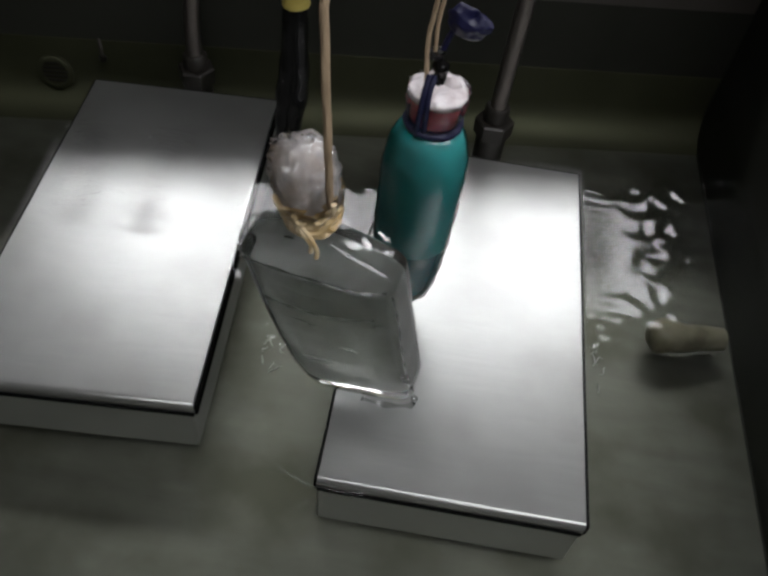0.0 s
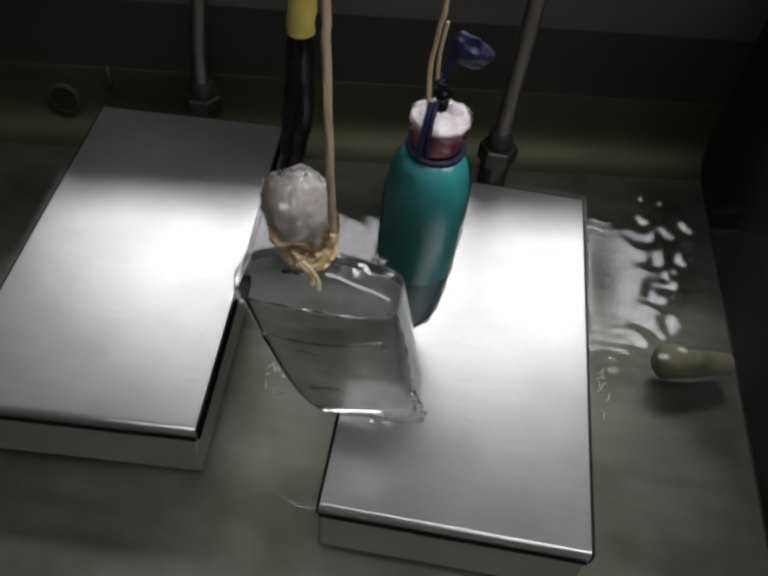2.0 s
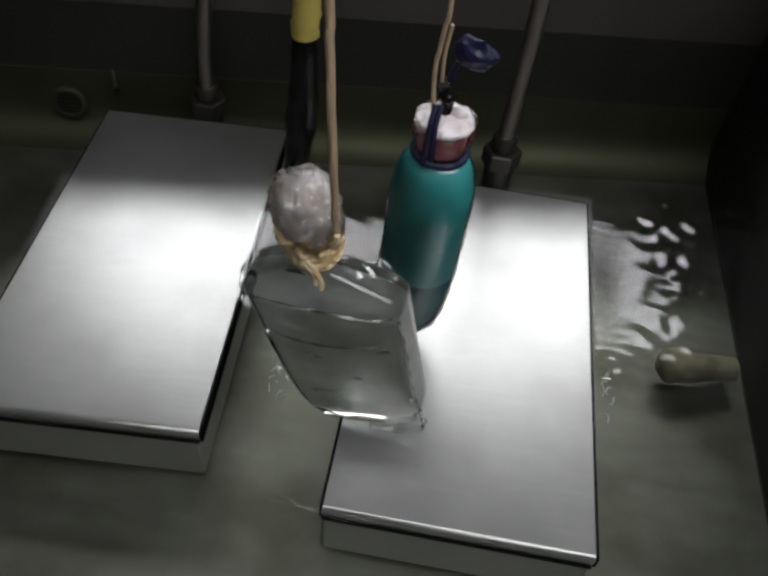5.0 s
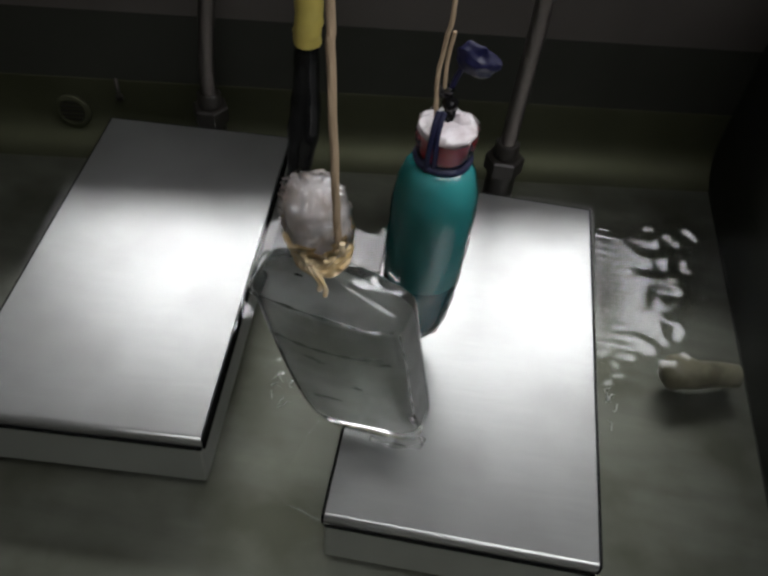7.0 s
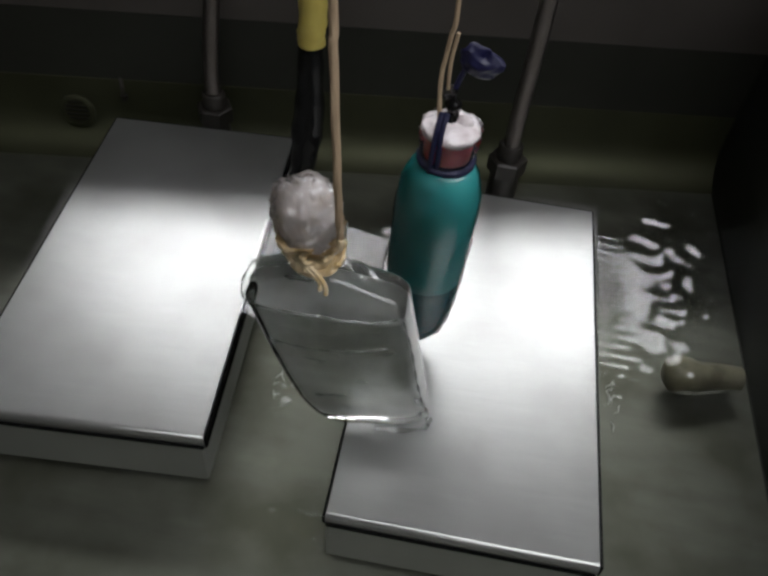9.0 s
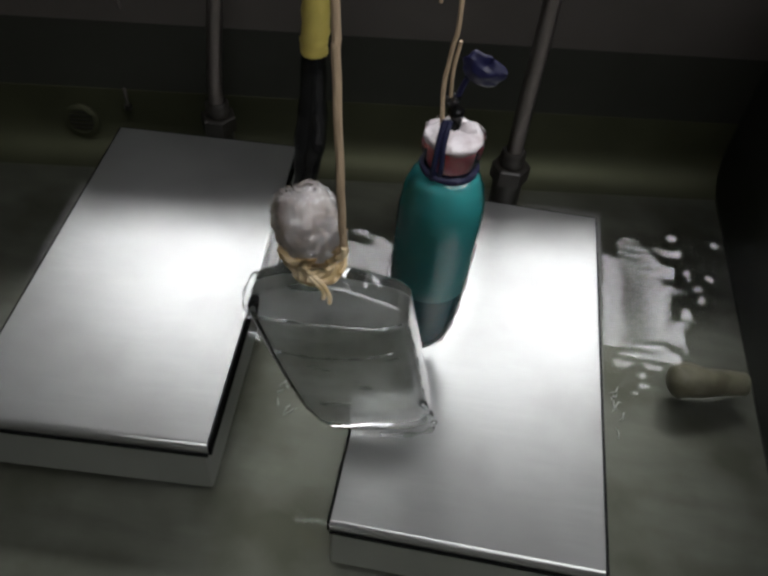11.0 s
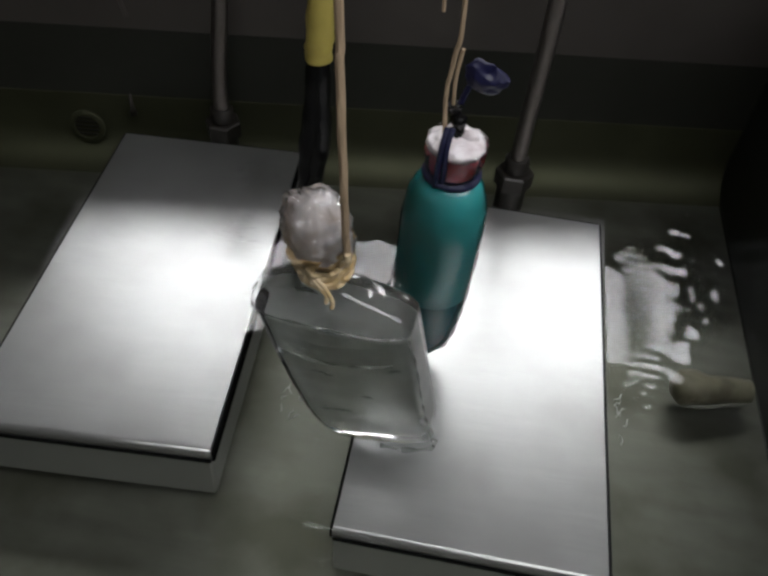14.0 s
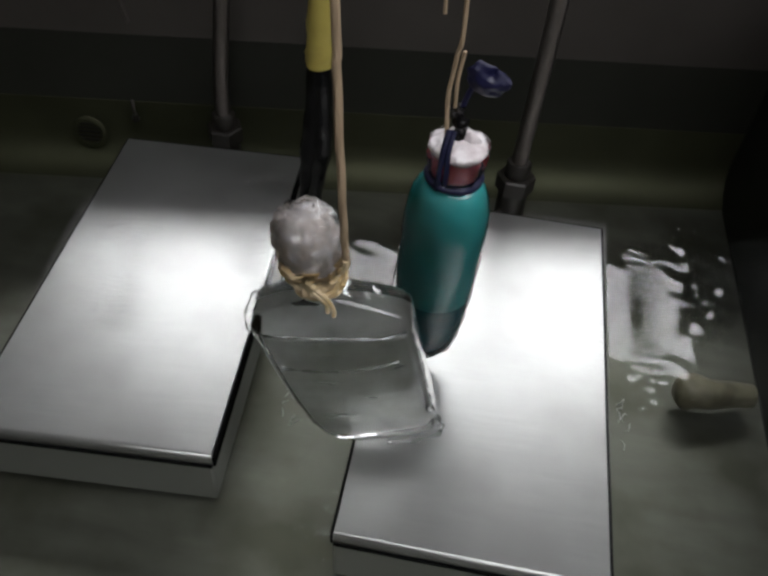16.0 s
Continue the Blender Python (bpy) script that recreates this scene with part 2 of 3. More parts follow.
def wall_strip(name, a, b, profile, mat, over=0.0, thick=0.03, label=""):
    # an upright wall from a to b, the tank on its left; profile: inset and height of its inner face
    d = (b - a).normalized()
    inward = Vector((-d.y, d.x, 0))
    a, b = a - d * over, b + d * over
    bm = bmesh.new()
    pts = list(profile) + [(-thick, profile[-1][1]), (-thick, profile[0][1])]
    rows = [[bm.verts.new(e + inward * i + Vector((0, 0, z))) for i, z in pts] for e in (a, b)]
    n = len(pts)
    for k in range(n):
        bm.faces.new((rows[0][k], rows[0][(k + 1) % n], rows[1][(k + 1) % n], rows[1][k]))
    bm.faces.new(rows[0])
    bm.faces.new(rows[1])
    return tagged(part(name, bm, mat), label, "tank wall", kind="structure")


def cove(r):
    return [(r + 0.0005, FLOOR_Z - 0.004)] + [(r * (1 - math.sin(a)), FLOOR_Z + r * (1 - math.cos(a))) for a in [radians(10 * k) for k in range(10)]]


UPPER = [(-0.0004, 0.0632), (-0.001, 0.152)]
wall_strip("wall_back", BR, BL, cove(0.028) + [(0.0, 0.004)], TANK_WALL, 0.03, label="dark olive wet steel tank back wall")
# strip above the water line, darkened by colour to stand for shade
wall_strip("wall_back_shaded", BR, BL, [(-0.0002, 0.0042), (-0.0003, 0.063)], TANK_SHADED, 0.03, label="steel tank back wall above the water, shade put into its colour")
wall_strip("wall_back_upper", BR, BL, UPPER, TANK_UPPER, 0.03, label="dull brownish steel upper tank wall")
# this side's shade is in its near-black colour
wall_strip("wall_right", FR, BR, cove(0.0016) + [(0.0, 0.158)], TANK_SHADED, 0.0, label="dark steel tank side wall")
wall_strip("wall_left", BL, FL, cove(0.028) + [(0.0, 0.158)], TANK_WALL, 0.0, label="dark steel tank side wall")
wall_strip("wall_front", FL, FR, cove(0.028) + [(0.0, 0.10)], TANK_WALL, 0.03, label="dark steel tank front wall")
bm = bmesh.new()
top = [bm.verts.new((x, y, FLOOR_Z)) for x, y in ((-0.44, -0.24), (0.285, -0.24), (0.285, 0.43), (-0.44, 0.315))]
low = [bm.verts.new(v.co - Vector((0, 0, 0.01))) for v in top]
bm.faces.new(top)
bm.faces.new(low)
for k in range(4):
    bm.faces.new((top[k], top[(k + 1) % 4], low[(k + 1) % 4], low[k]))
tagged(part("floor", bm, TANK, smooth=False), "dull olive-grey stainless steel tank floor", "tank floor", kind="structure")


# ---- water ----
def wave_height(x, y):
    h = 0.0
    for k in range(26):
        r = random.Random(k)
        lam = r.uniform(0.009, 0.026)
        a = r.uniform(0, 2 * math.pi)
        h = h + lam * np.sin((x * math.cos(a) + y * math.sin(a)) * 2 * math.pi / lam + r.uniform(0, 6.28))
    right = np.clip((x - 0.156) / 0.048, 0, 1)
    back = np.clip((y - 0.12) / 0.08, 0, 1)
    calm = 0.10 + 0.85 * right * right * (3 - 2 * right) * (0.25 + 0.75 * back)
    # short wavelets beside the boxes
    small = 0.0
    for k in range(14):
        r = random.Random(100 + k)
        lam, a = r.uniform(0.0055, 0.009), r.uniform(0, 2 * math.pi)
        small = small + lam * np.sin((x * math.cos(a) + y * math.sin(a)) * 2 * math.pi / lam + r.uniform(0, 6.28))
    small = small * 0.0050 * (np.exp(-(((x + 0.031) / 0.011) ** 2 + ((y - 0.072) / 0.016) ** 2)) + 0.5 * np.exp(-(((x - 0.155) / 0.007) ** 2 + ((y - 0.12) / 0.03) ** 2)))
    # one train of rings spreading from the corner of a box
    d = np.sqrt((x - 0.160) ** 2 + (y - 0.265) ** 2)
    rings = small + 0.00019 * np.sin(d * 2 * math.pi / 0.0076) * np.clip((x - 0.146) / 0.005, 0, 1) * np.exp(-(((x - 0.152) / 0.014) ** 2 + ((y - 0.185) / 0.05) ** 2))
    return h * 0.0030 * calm + rings


def water_sheet():
    n = 520
    us = np.linspace(0, 1, n)
    m = 0.026
    x = np.outer(np.ones(n), us)
    y = np.outer(us, np.ones(n))
    x0, x1 = -0.42 - m, 0.2605 + m
    X = x0 + (x1 - x0) * x
    back = BL.y + (X - BL.x) * (BR.y - BL.y) / (BR.x - BL.x) + m
    Y = (-0.22 - m) + (back + 0.22 + m) * y
    Z = wave_height(X, Y)
    me = bpy.data.meshes.new("water")
    verts = np.stack([X, Y, Z], -1).reshape(-1, 3)
    faces = [(j * n + i, j * n + i + 1, (j + 1) * n + i + 1, (j + 1) * n + i) for j in range(n - 1) for i in range(n - 1)]
    me.from_pydata(verts.tolist(), [], faces)
    me.materials.append(WATER)
    ob = new("water", me)
    ob.location.z = WATER_Z
    me.polygons.foreach_set("use_smooth", [True] * len(me.polygons))
    return tagged(ob, "clear rippling water filling the steel tank", "water", kind="structure")


water = water_sheet()


def ring_waves(name, count, lam, slope, spans, label):
    # wave crests in arcs about one centre; spans: middle and half width of each fan of arcs, in degrees
    bm = bmesh.new()
    for mid, half in spans:
        for i in range(2, count):
            wide = half * (0.6 + 0.4 * math.sin(i * 2.3 + mid))
            rows = []
            for k in range(25):
                a = radians(mid + wide * (k / 12 - 1))
                thin = 0.12 + 0.88 * math.cos((k / 12 - 1) * 1.5)
                rows.append([bm.verts.new(((i * lam + lam * 0.26 * v * thin) * math.cos(a), (i * lam + lam * 0.26 * v * thin) * math.sin(a),
                                           slope * lam * 0.26 * (1 - v * v))) for v in (-1, -0.5, 0, 0.5, 1)])
            for a, b in zip(rows, rows[1:]):
                for k in range(4):
                    bm.faces.new((a[k], a[k + 1], b[k + 1], b[k]))
    return tagged(part(name, bm, CREST, angle=180), label, "water ripple", kind="structure")


rings_a = ring_waves("water_ripple", 11, 0.0042, 0.9, ((-90, 30), (90, 28)), "fine ring ripples on the water surface")
rings_c = ring_waves("water_ripple", 11, 0.0042, 0.9, ((-80, 32), (100, 30)), "fine ring ripples on the water surface")


# ---- room ----
def slab(name, dims, label, mat=ROOM):
    return tagged(part(name, box(*dims), mat, smooth=False), label, name.split("_")[0], kind="structure")


slab("wall_room_back", (-2.6, 2.6, 2.9, 3.0, -0.95, 1.6), "dim brown room wall behind the tank")
slab("wall_room_front", (-2.6, 2.6, -2.0, -1.9, -0.95, 1.6), "dim brown room wall")
slab("wall_room_left", (-2.6, -2.5, -1.9, 2.9, -0.95, 1.6), "dim brown room wall")
slab("wall_room_right", (2.5, 2.6, -1.9, 2.9, -0.95, 1.6), "dim brown room wall")
slab("floor_room", (-2.6, 2.6, -2.0, 3.0, -1.0, -0.952), "dark room floor")
slab("bench", (-0.62, 0.46, -0.42, 0.62, -0.95, FLOOR_Z - 0.0105), "plain dark bench under the tank")
slab("ceiling", (-2.6, 2.6, -2.0, 3.0, 1.602, 1.65), "dim plain room ceiling")

def ceiling_light(m, half, near, far, glow, label):
    t = thing("ceiling_light", m, label, "ceiling light", "ceiling lights")
    part("diffuser", box(-half, half, -near, far, -0.012, 0.0), glow_material(glow), t, "glowing white diffuser", smooth=False)
    for dims in ((-half - 0.03, half + 0.03, far + 0.002, far + 0.03, -0.02, 0.07), (-half - 0.03, half + 0.03, -near - 0.03, -near - 0.002, -0.02, 0.07),
                 (-half - 0.03, -half - 0.002, -near, far, -0.02, 0.07), (half + 0.002, half + 0.03, -near, far, -0.02, 0.07)):
        part("frame", box(*dims), LAMP_FRAME, t, smooth=False)
    return t


ceiling_light(pose(-0.08, 1.546, 1.53, 0, 0, 6), 0.95, 0.22, 0.19, LAMP_GLOW, "long brightly lit white ceiling panel light")
ceiling_light(pose(0.95, -0.55, 1.53, 0, 0, 6), 1.05, 0.55, 0.55, OVERHEAD_GLOW, "long dimly lit white ceiling panel light")


# ---- transducer boxes ----
def lid_plate(W, L):
    # a plate with a rolled front edge, drawn along the box's width
    r = 0.0034
    side = [(r - r * math.cos(a), -r + r * math.sin(a)) for a in [radians(-20 + 11 * k) for k in range(11)]] + [(L - 0.0008, 0.0), (L, -0.0008), (L, -0.0088), (0.0012, -0.0088)]
    bm = bmesh.new()
    ends = []
    for x, inset in ((0, 0.0004), (0.0004, 0), (W - 0.0004, 0), (W, 0.0004)):
        ends.append([bm.verts.new((x, min(max(y, inset), L - inset), z - inset)) for y, z in side])
    n = len(side)
    for a, b in zip(ends, ends[1:]):
        for k in range(n):
            bm.faces.new((a[k], a[(k + 1) % n], b[(k + 1) % n], b[k]))
    bm.faces.new(ends[0])
    bm.faces.new(ends[-1])
    return bm


SINK = 1.8  # degrees by which the boxes fall towards the back wall


def steel_box(m, label):
    W, L, H = 0.14, 0.2755, 0.0455
    m = m @ pose(0, 0, 0, -SINK)
    t = thing("steel_box", m, label, "steel box", "submerged steel boxes")
    part("lid", lid_plate(W, L), BRUSHED, t, "brushed stainless steel lid with a rolled front edge")
    # black strips added to stand for the dark reflection round the lid's rim
    for x0, x1 in ((-0.0016, -0.0001), (W + 0.0001, W + 0.0019)):
        part("edge_strip", box(x0, x1, 0.0008, L + 0.0008, -0.0098, -0.0006, 0.0007, 2), EDGE, t, "black strip added for the dark reflection along the lid edge")
    part("edge_strip", box(0.0002, W - 0.0002, -0.0004, 0.0030, -0.0105, -0.0090, 0.0004, 2), EDGE, t, "black strip added for the dark reflection along the lid edge")
    part("edge_strip", box(0.0002, W - 0.0002, L + 0.0002, L + 0.0018, -0.0098, -0.0010, 0.0004, 2), EDGE, t, "black strip added for the dark reflection along the lid edge")
    part("body", box(0.0006, W - 0.0006, 0.0006, L - 0.0006, -H, -0.0108, 0.001, 1), SIDE, t)
    for x in (0.02, W - 0.02):
        for y in (0.03, L - 0.03):
            part("foot", box(x - 0.012, x + 0.012, y - 0.012, y + 0.012, FLOOR_Z + (y - 0.012) * math.tan(radians(SINK)), -H - 0.0002), SIDE, t)
    return t


steel_box(pose(0, 0, 0), "brushed stainless steel box standing submerged on the tank floor")
ca, sa = math.cos(radians(3.95)), math.sin(radians(3.95))
steel_box(pose(-0.0742 - 0.14 * ca, 0.0296 - 0.14 * sa, 0, 0, 0, 3.95), "brushed stainless steel box with a bright rippled sheen")


# ---- hoses ----
def hose(m, path, label):
    t = thing("braided_hose", m, label, "hose", "hoses of the steel boxes")
    part("hose", tube(smooth_line(path, 60), 0.0058, 16), BRAID, t, "braided steel sleeve")
    hexa = lambda r, z0, z1: lathe([(r * 0.9, z0), (r, z0 + 0.001), (r, z1 - 0.001), (r * 0.9, z1)], 6)
    part("nut", hexa(0.0142, -0.004, 0.010), NUT, t, "dark hexagonal nut", angle=20)
    part("collar", lathe([(0.0085, 0.0102), (0.009, 0.012), (0.009, 0.020), (0.0075, 0.022)], 24), NUT, t)
    part("socket", lathe([(0.011, -0.045), (0.011, -0.0042)], 24), NUT, t)
    part("arm", tube([(0, -0.0, -0.028), (0, -0.03, -0.028)], 0.007, 14), NUT, t)
    return t


hose(pose(-0.158, 0.312, -0.005), [(0, 0, 0.02), (0.001, 0, 0.05), (0.008, 0, 0.11), (0.014, 0.004, 0.18), (0.02, 0.02, 0.30)], "thin braided steel hose rising from a dark nut")
hose(pose(0.072, 0.287, 0.010), [(0, 0, 0.02), (0.0005, 0, 0.05), (0.002, 0, 0.12), (0.002, 0.004, 0.20), (0.0, 0.02, 0.32)], "braided steel hose rising from a dark nut")

# ---- black cable with yellow tape ----
cable = thing("black_cable", pose(-0.064, 0.247, 0), "black rubber cable hanging from yellow tape into the water", "cable")
part("sleeve", tube(smooth_line([(-0.012, 0.0, -0.05), (-0.009, 0, 0.0), (-0.005, 0, 0.035), (-0.002, 0, 0.07), (-0.001, 0, 0.116)], 40),
     [0.0083 + 0.0026 * math.exp(-((k - 24) / 7) ** 2) + 0.0004 * math.sin(k * 0.9) - 0.0012 * max(0, k - 34) / 6 for k in range(41)], 20, 0.02), BLACK, cable)
part("tape", tube(smooth_line([(-0.001, 0, 0.1125), (0.001, 0, 0.14), (0.007, 0, 0.22), (0.012, 0, 0.34)], 30),
     [0.0086 + 0.0003 * math.sin(k * 2.1) for k in range(31)], 14, 0.06), TAPE, cable, "wrinkled yellow tape")

# ---- teal bottle ----
teal = thing("teal_bottle", pose(0.0266, 0.122, 0.014, 0, 1.5, 0), "teal plastic bottle with film-wrapped cap hanging over a steel box", "bottle")
SQUASH = 0.88
BODY = [(0.0198, 0.045), (0.0199, 0.048), (0.0203, 0.062), (0.0206, 0.085), (0.0206, 0.100), (0.0197, 0.109),
        (0.0176, 0.1175), (0.0150, 0.123), (0.0115, 0.126), (0.0100, 0.1275)]
FOOT = [(0.006, -0.001), (0.0115, 0.0005), (0.0142, 0.004), (0.0168, 0.012), (0.0181, 0.022), (0.0191, 0.034), (0.01995, 0.0472)]
part("body", lathe(fine(BODY, 60), 56, SQUASH), TEAL, teal, "glossy teal plastic body")
part("foot", lathe(fine(FOOT, 30), 56, SQUASH), DEEP_TEAL, teal, "darker see-through foot")
part("base", lathe([(0.008, -0.0022), (0.0118, -0.0016), (0.0130, 0.0005), (0.0125, 0.0018)], 40, SQUASH), EDGE, teal, "dark bottle base")
wrap_rows = [(r + 0.0006, z) for r, z in FOOT[1:-1] + BODY[1:-1]]
part("film_wrap", lathe(fine(wrap_rows, 70), 90, SQUASH, 0.0004, 21), WRAP, teal, "tight wrap of clear creased film")
part("film_seam", tube(smooth_line([(0.0212, -0.002, 0.082), (0.0206, -0.003, 0.055), (0.0198, -0.003, 0.035), (0.0182, -0.003, 0.018), (0.0150, -0.004, 0.004), (0.0125, -0.004, -0.001)], 36),
     [0.0005 + 0.0003 * math.sin(k * 0.9) for k in range(37)], 8), FILM_TOP, teal, "bright folded seam of film")
cap = part("cap", lathe([(0.0100, 0.1277), (0.0112, 0.129), (0.0116, 0.1425), (0.0105, 0.1435)], 32), PINK, teal, "pink cap")
part("film", lathe(fine([(0.0128, 0.1425), (0.0134, 0.1440), (0.0128, 0.1462), (0.0100, 0.1475), (0.0060, 0.1490), (0.001, 0.1500)]), 80, 1.0, 0.0009, 5),
     FILM_TOP, cap, "crumpled white plastic film")
peak = lathe(fine([(0.0048, 0.0), (0.0034, 0.003), (0.0016, 0.0062), (0.0004, 0.0075)], 14), 24, 0.5, 0.0010, 15)
bmesh.ops.transform(peak, matrix=pose(0.0050, -0.001, 0.1470, 0, -12, 25), verts=peak.verts)
part("film_peak", peak, FILM_TOP, cap, "upright crease of white film")
part("film_skirt", lathe(fine([(0.0120, 0.1285), (0.0126, 0.132), (0.0130, 0.137), (0.0136, 0.1425), (0.0138, 0.1455)], 26), 90, 1.0, 0.0012, 8), CLEAR_FILM, cap, "thin clear film skirt")
neck_cord = part("neck_cord", lathe(fine([(0.0118, 0.1258), (0.0138, 0.1268), (0.0140, 0.1288), (0.0124, 0.1302)], 14), 44, 1.0, 0.0006, 2), NAVY, teal, "navy cord tied round the neck")
for x0, x1 in ((-0.0066, -0.0062), (-0.0034, -0.0040)):
    part("cord_strand", tube(smooth_line([(x0, -0.0105, 0.126), (x0, -0.0125, 0.136), (x1, -0.0120, 0.150), (x1 + 0.001, -0.008, 0.158)], 16), 0.0014, 8), NAVY, neck_cord)
part("knot", tube(smooth_line([(-0.002, 0, 0.148), (0.000, 0, 0.153), (-0.002, 0, 0.159), (-0.004, 0, 0.165)], 14), [0.003 + 0.001 * math.sin(k) for k in range(15)], 10, 0.1), BLACK, teal, "black knot")
part("hanging_cord", tube(smooth_line([(-0.006, -0.004, 0.150), (-0.0085, 0, 0.170), (-0.0075, 0, 0.188), (-0.0075, 0, 0.22), (-0.021, 0.004, 0.40)], 50), 0.00105, 8, 0.1), CORD, teal, "thin tan cord")
part("cord_tail", tube(smooth_line([(-0.0150, 0, 0.207), (-0.0160, 0, 0.225), (-0.019, 0, 0.30)], 14), 0.0008, 8), CORD, teal)
part("cord_tail", tube(smooth_line([(-0.0045, 0, 0.162), (-0.0055, 0, 0.178), (-0.0045, 0, 0.192)], 12), 0.0009, 8), CORD, teal)



def ribbon():
    # a crumpled fan on a short stalk
    bm = tube(smooth_line([(-0.002, 0, 0.162), (-0.001, 0.001, 0.168), (0.001, 0.001, 0.175)], 10), 0.0013, 8)
    fan = lathe(fine([(0.0015, -0.0075), (0.006, -0.006), (0.0088, -0.002), (0.0090, 0.001), (0.0070, 0.0045), (0.003, 0.0065), (0.0005, 0.007)], 20), 40, 0.3, 0.0016, 12)
    bmesh.ops.transform(fan, matrix=pose(0.0070, 0.001, 0.1800, 0, 22, 0), verts=fan.verts)
    me = bpy.data.meshes.new("ribbon_fan")
    fan.to_mesh(me)
    fan.free()
    bm.from_mesh(me)
    bpy.data.meshes.remove(me)
    return bm


part("ribbon", ribbon(), BLUE, teal, "crumpled dark blue ribbon end")

# ---- glass flacon ----
FLACON_REST = pose(-0.0135, 0.058, 0.101, 0, -12, 0)
flacon = thing("glass_flacon", FLACON_REST, "clear glass perfume flacon hung by a tan cord", "bottle")


def slab_bottle(rows, square, lens=0.22):
    # a tapered slab, thinner towards its ends; each row: height, left and right half width, half depth
    bm = bmesh.new()
    rings = []
    for z, left, right, deep in rows:
        ring = []
        for k in range(96):
            a = 2 * math.pi * k / 96
            c, s = math.cos(a), math.sin(a)
            u = math.copysign(abs(c) ** square, c)
            ring.append(bm.verts.new(((left if c < 0 else right) * u, deep * (1 - lens * u * u) * math.copysign(abs(s) ** square, s), z)))
        rings.append(ring)
    for a, b in zip(rings, rings[1:]):
        for k in range(96):
            bm.faces.new((a[k], a[(k + 1) % 96], b[(k + 1) % 96], b[k]))
    bm.faces.new(rings[0])
    bm.faces.new(rings[-1])
    return bm


def leaning(rows):
    # the shoulders fall towards one side
    out = slab_bottle(rows, 0.2)
    for v in out.verts:
        v.co.z -= 0.17 * v.co.x * min(max((v.co.z + 0.075) / 0.07, 0), 1)
    return out


SHAPE = [(-0.0850, 0.010, 0.034, 0.0095), (-0.0845, 0.0132, 0.0372, 0.0120), (-0.0825, 0.0165, 0.0388, 0.0140), (-0.077, 0.0205, 0.0392, 0.0150),
         (-0.066, 0.0250, 0.0390, 0.0155), (-0.048, 0.0285, 0.0388, 0.0157), (-0.025, 0.0312, 0.0386, 0.0159), (0.0045, 0.0334, 0.0386, 0.0159),
         (0.0075, 0.0333, 0.0384, 0.0154), (0.0125, 0.0300, 0.0362, 0.0125), (0.0145, 0.0272, 0.0335, 0.0114), (0.0205, 0.0150, 0.0165, 0.0090), (0.0230, 0.008, 0.008, 0.0065)]
LIQ = [(-0.0790, 0.015, 0.0335, 0.0085), (-0.0765, 0.0175, 0.0350, 0.0108), (-0.066, 0.0217, 0.0352, 0.0115), (-0.048, 0.0252, 0.0350, 0.0117),
       (-0.025, 0.0279, 0.0348, 0.0119), (-0.0005, 0.0296, 0.0347, 0.0118), (0.0005, 0.0290, 0.0341, 0.0110)]
part("liquid", leaning(LIQ), LIQUID, flacon, "cloudy grey liquid filling the flacon", angle=30)
part("glass_body", leaning(SHAPE), GLASS, flacon, "thick clear glass body full of clear liquid", angle=55)
cap_rows = [(0.0085, 0.028), (0.0112, 0.0310), (0.0125, 0.037), (0.0129, 0.045), (0.0125, 0.052), (0.0108, 0.058), (0.0068, 0.0628), (0.001, 0.064)]
knob = lathe(fine(cap_rows), 90, 0.92, 0.0012, 7)
bmesh.ops.translate(knob, verts=knob.verts, vec=(0.0030, 0, 0.004))
wrapped = part("wrapped_cap", knob, FILM, flacon, "cap wrapped in crumpled clear plastic film", angle=60)
outer = lathe(fine([(r + 0.0010, z) for r, z in cap_rows], 60), 110, 0.94, 0.0016, 17)
bmesh.ops.translate(outer, verts=outer.verts, vec=(0.0030, 0, 0.0045))
part("film", outer, CRUMPLED_FILM, wrapped, "crumpled clear outer film", angle=35)
for x, y, h, turn in ((-0.0065, -0.003, 0.0075, 20), (0.0005, -0.002, 0.0095, -35), (0.006, 0.001, 0.006, 60)):
    tuft = lathe(fine([(0.0050, -0.006), (0.0045, 0.0), (0.0022, h * 0.6), (0.0005, h)], 16), 26, 0.35, 0.0012, 30 + x * 900)
    bmesh.ops.transform(tuft, matrix=pose(0.003 + x, y, 0.0640, 0, -20 + turn * 0.4, turn), verts=tuft.verts)
    part("film_tuft", tuft, CLEAR_FILM, wrapped, "upright fold of clear film", angle=35)
part("neck", lathe(fine([(0.0078, 0.0225), (0.0078, 0.0235), (0.0080, 0.025), (0.0086, 0.0305)], 12), 32, 0.95), GLASS, flacon, "short glass neck")
tie_bm = lathe(fine([(0.0094, 0.0226), (0.0102, 0.0245), (0.0112, 0.0275), (0.0125, 0.033), (0.0135, 0.0385), (0.0130, 0.0425)], 44), 90, 0.95, 0.0021, 3)
bmesh.ops.translate(tie_bm, verts=tie_bm.verts, vec=(0.0022, 0, 0.001))
tie = part("tie", tie_bm, YELLOW_TIE, flacon, "yellow wire tie")
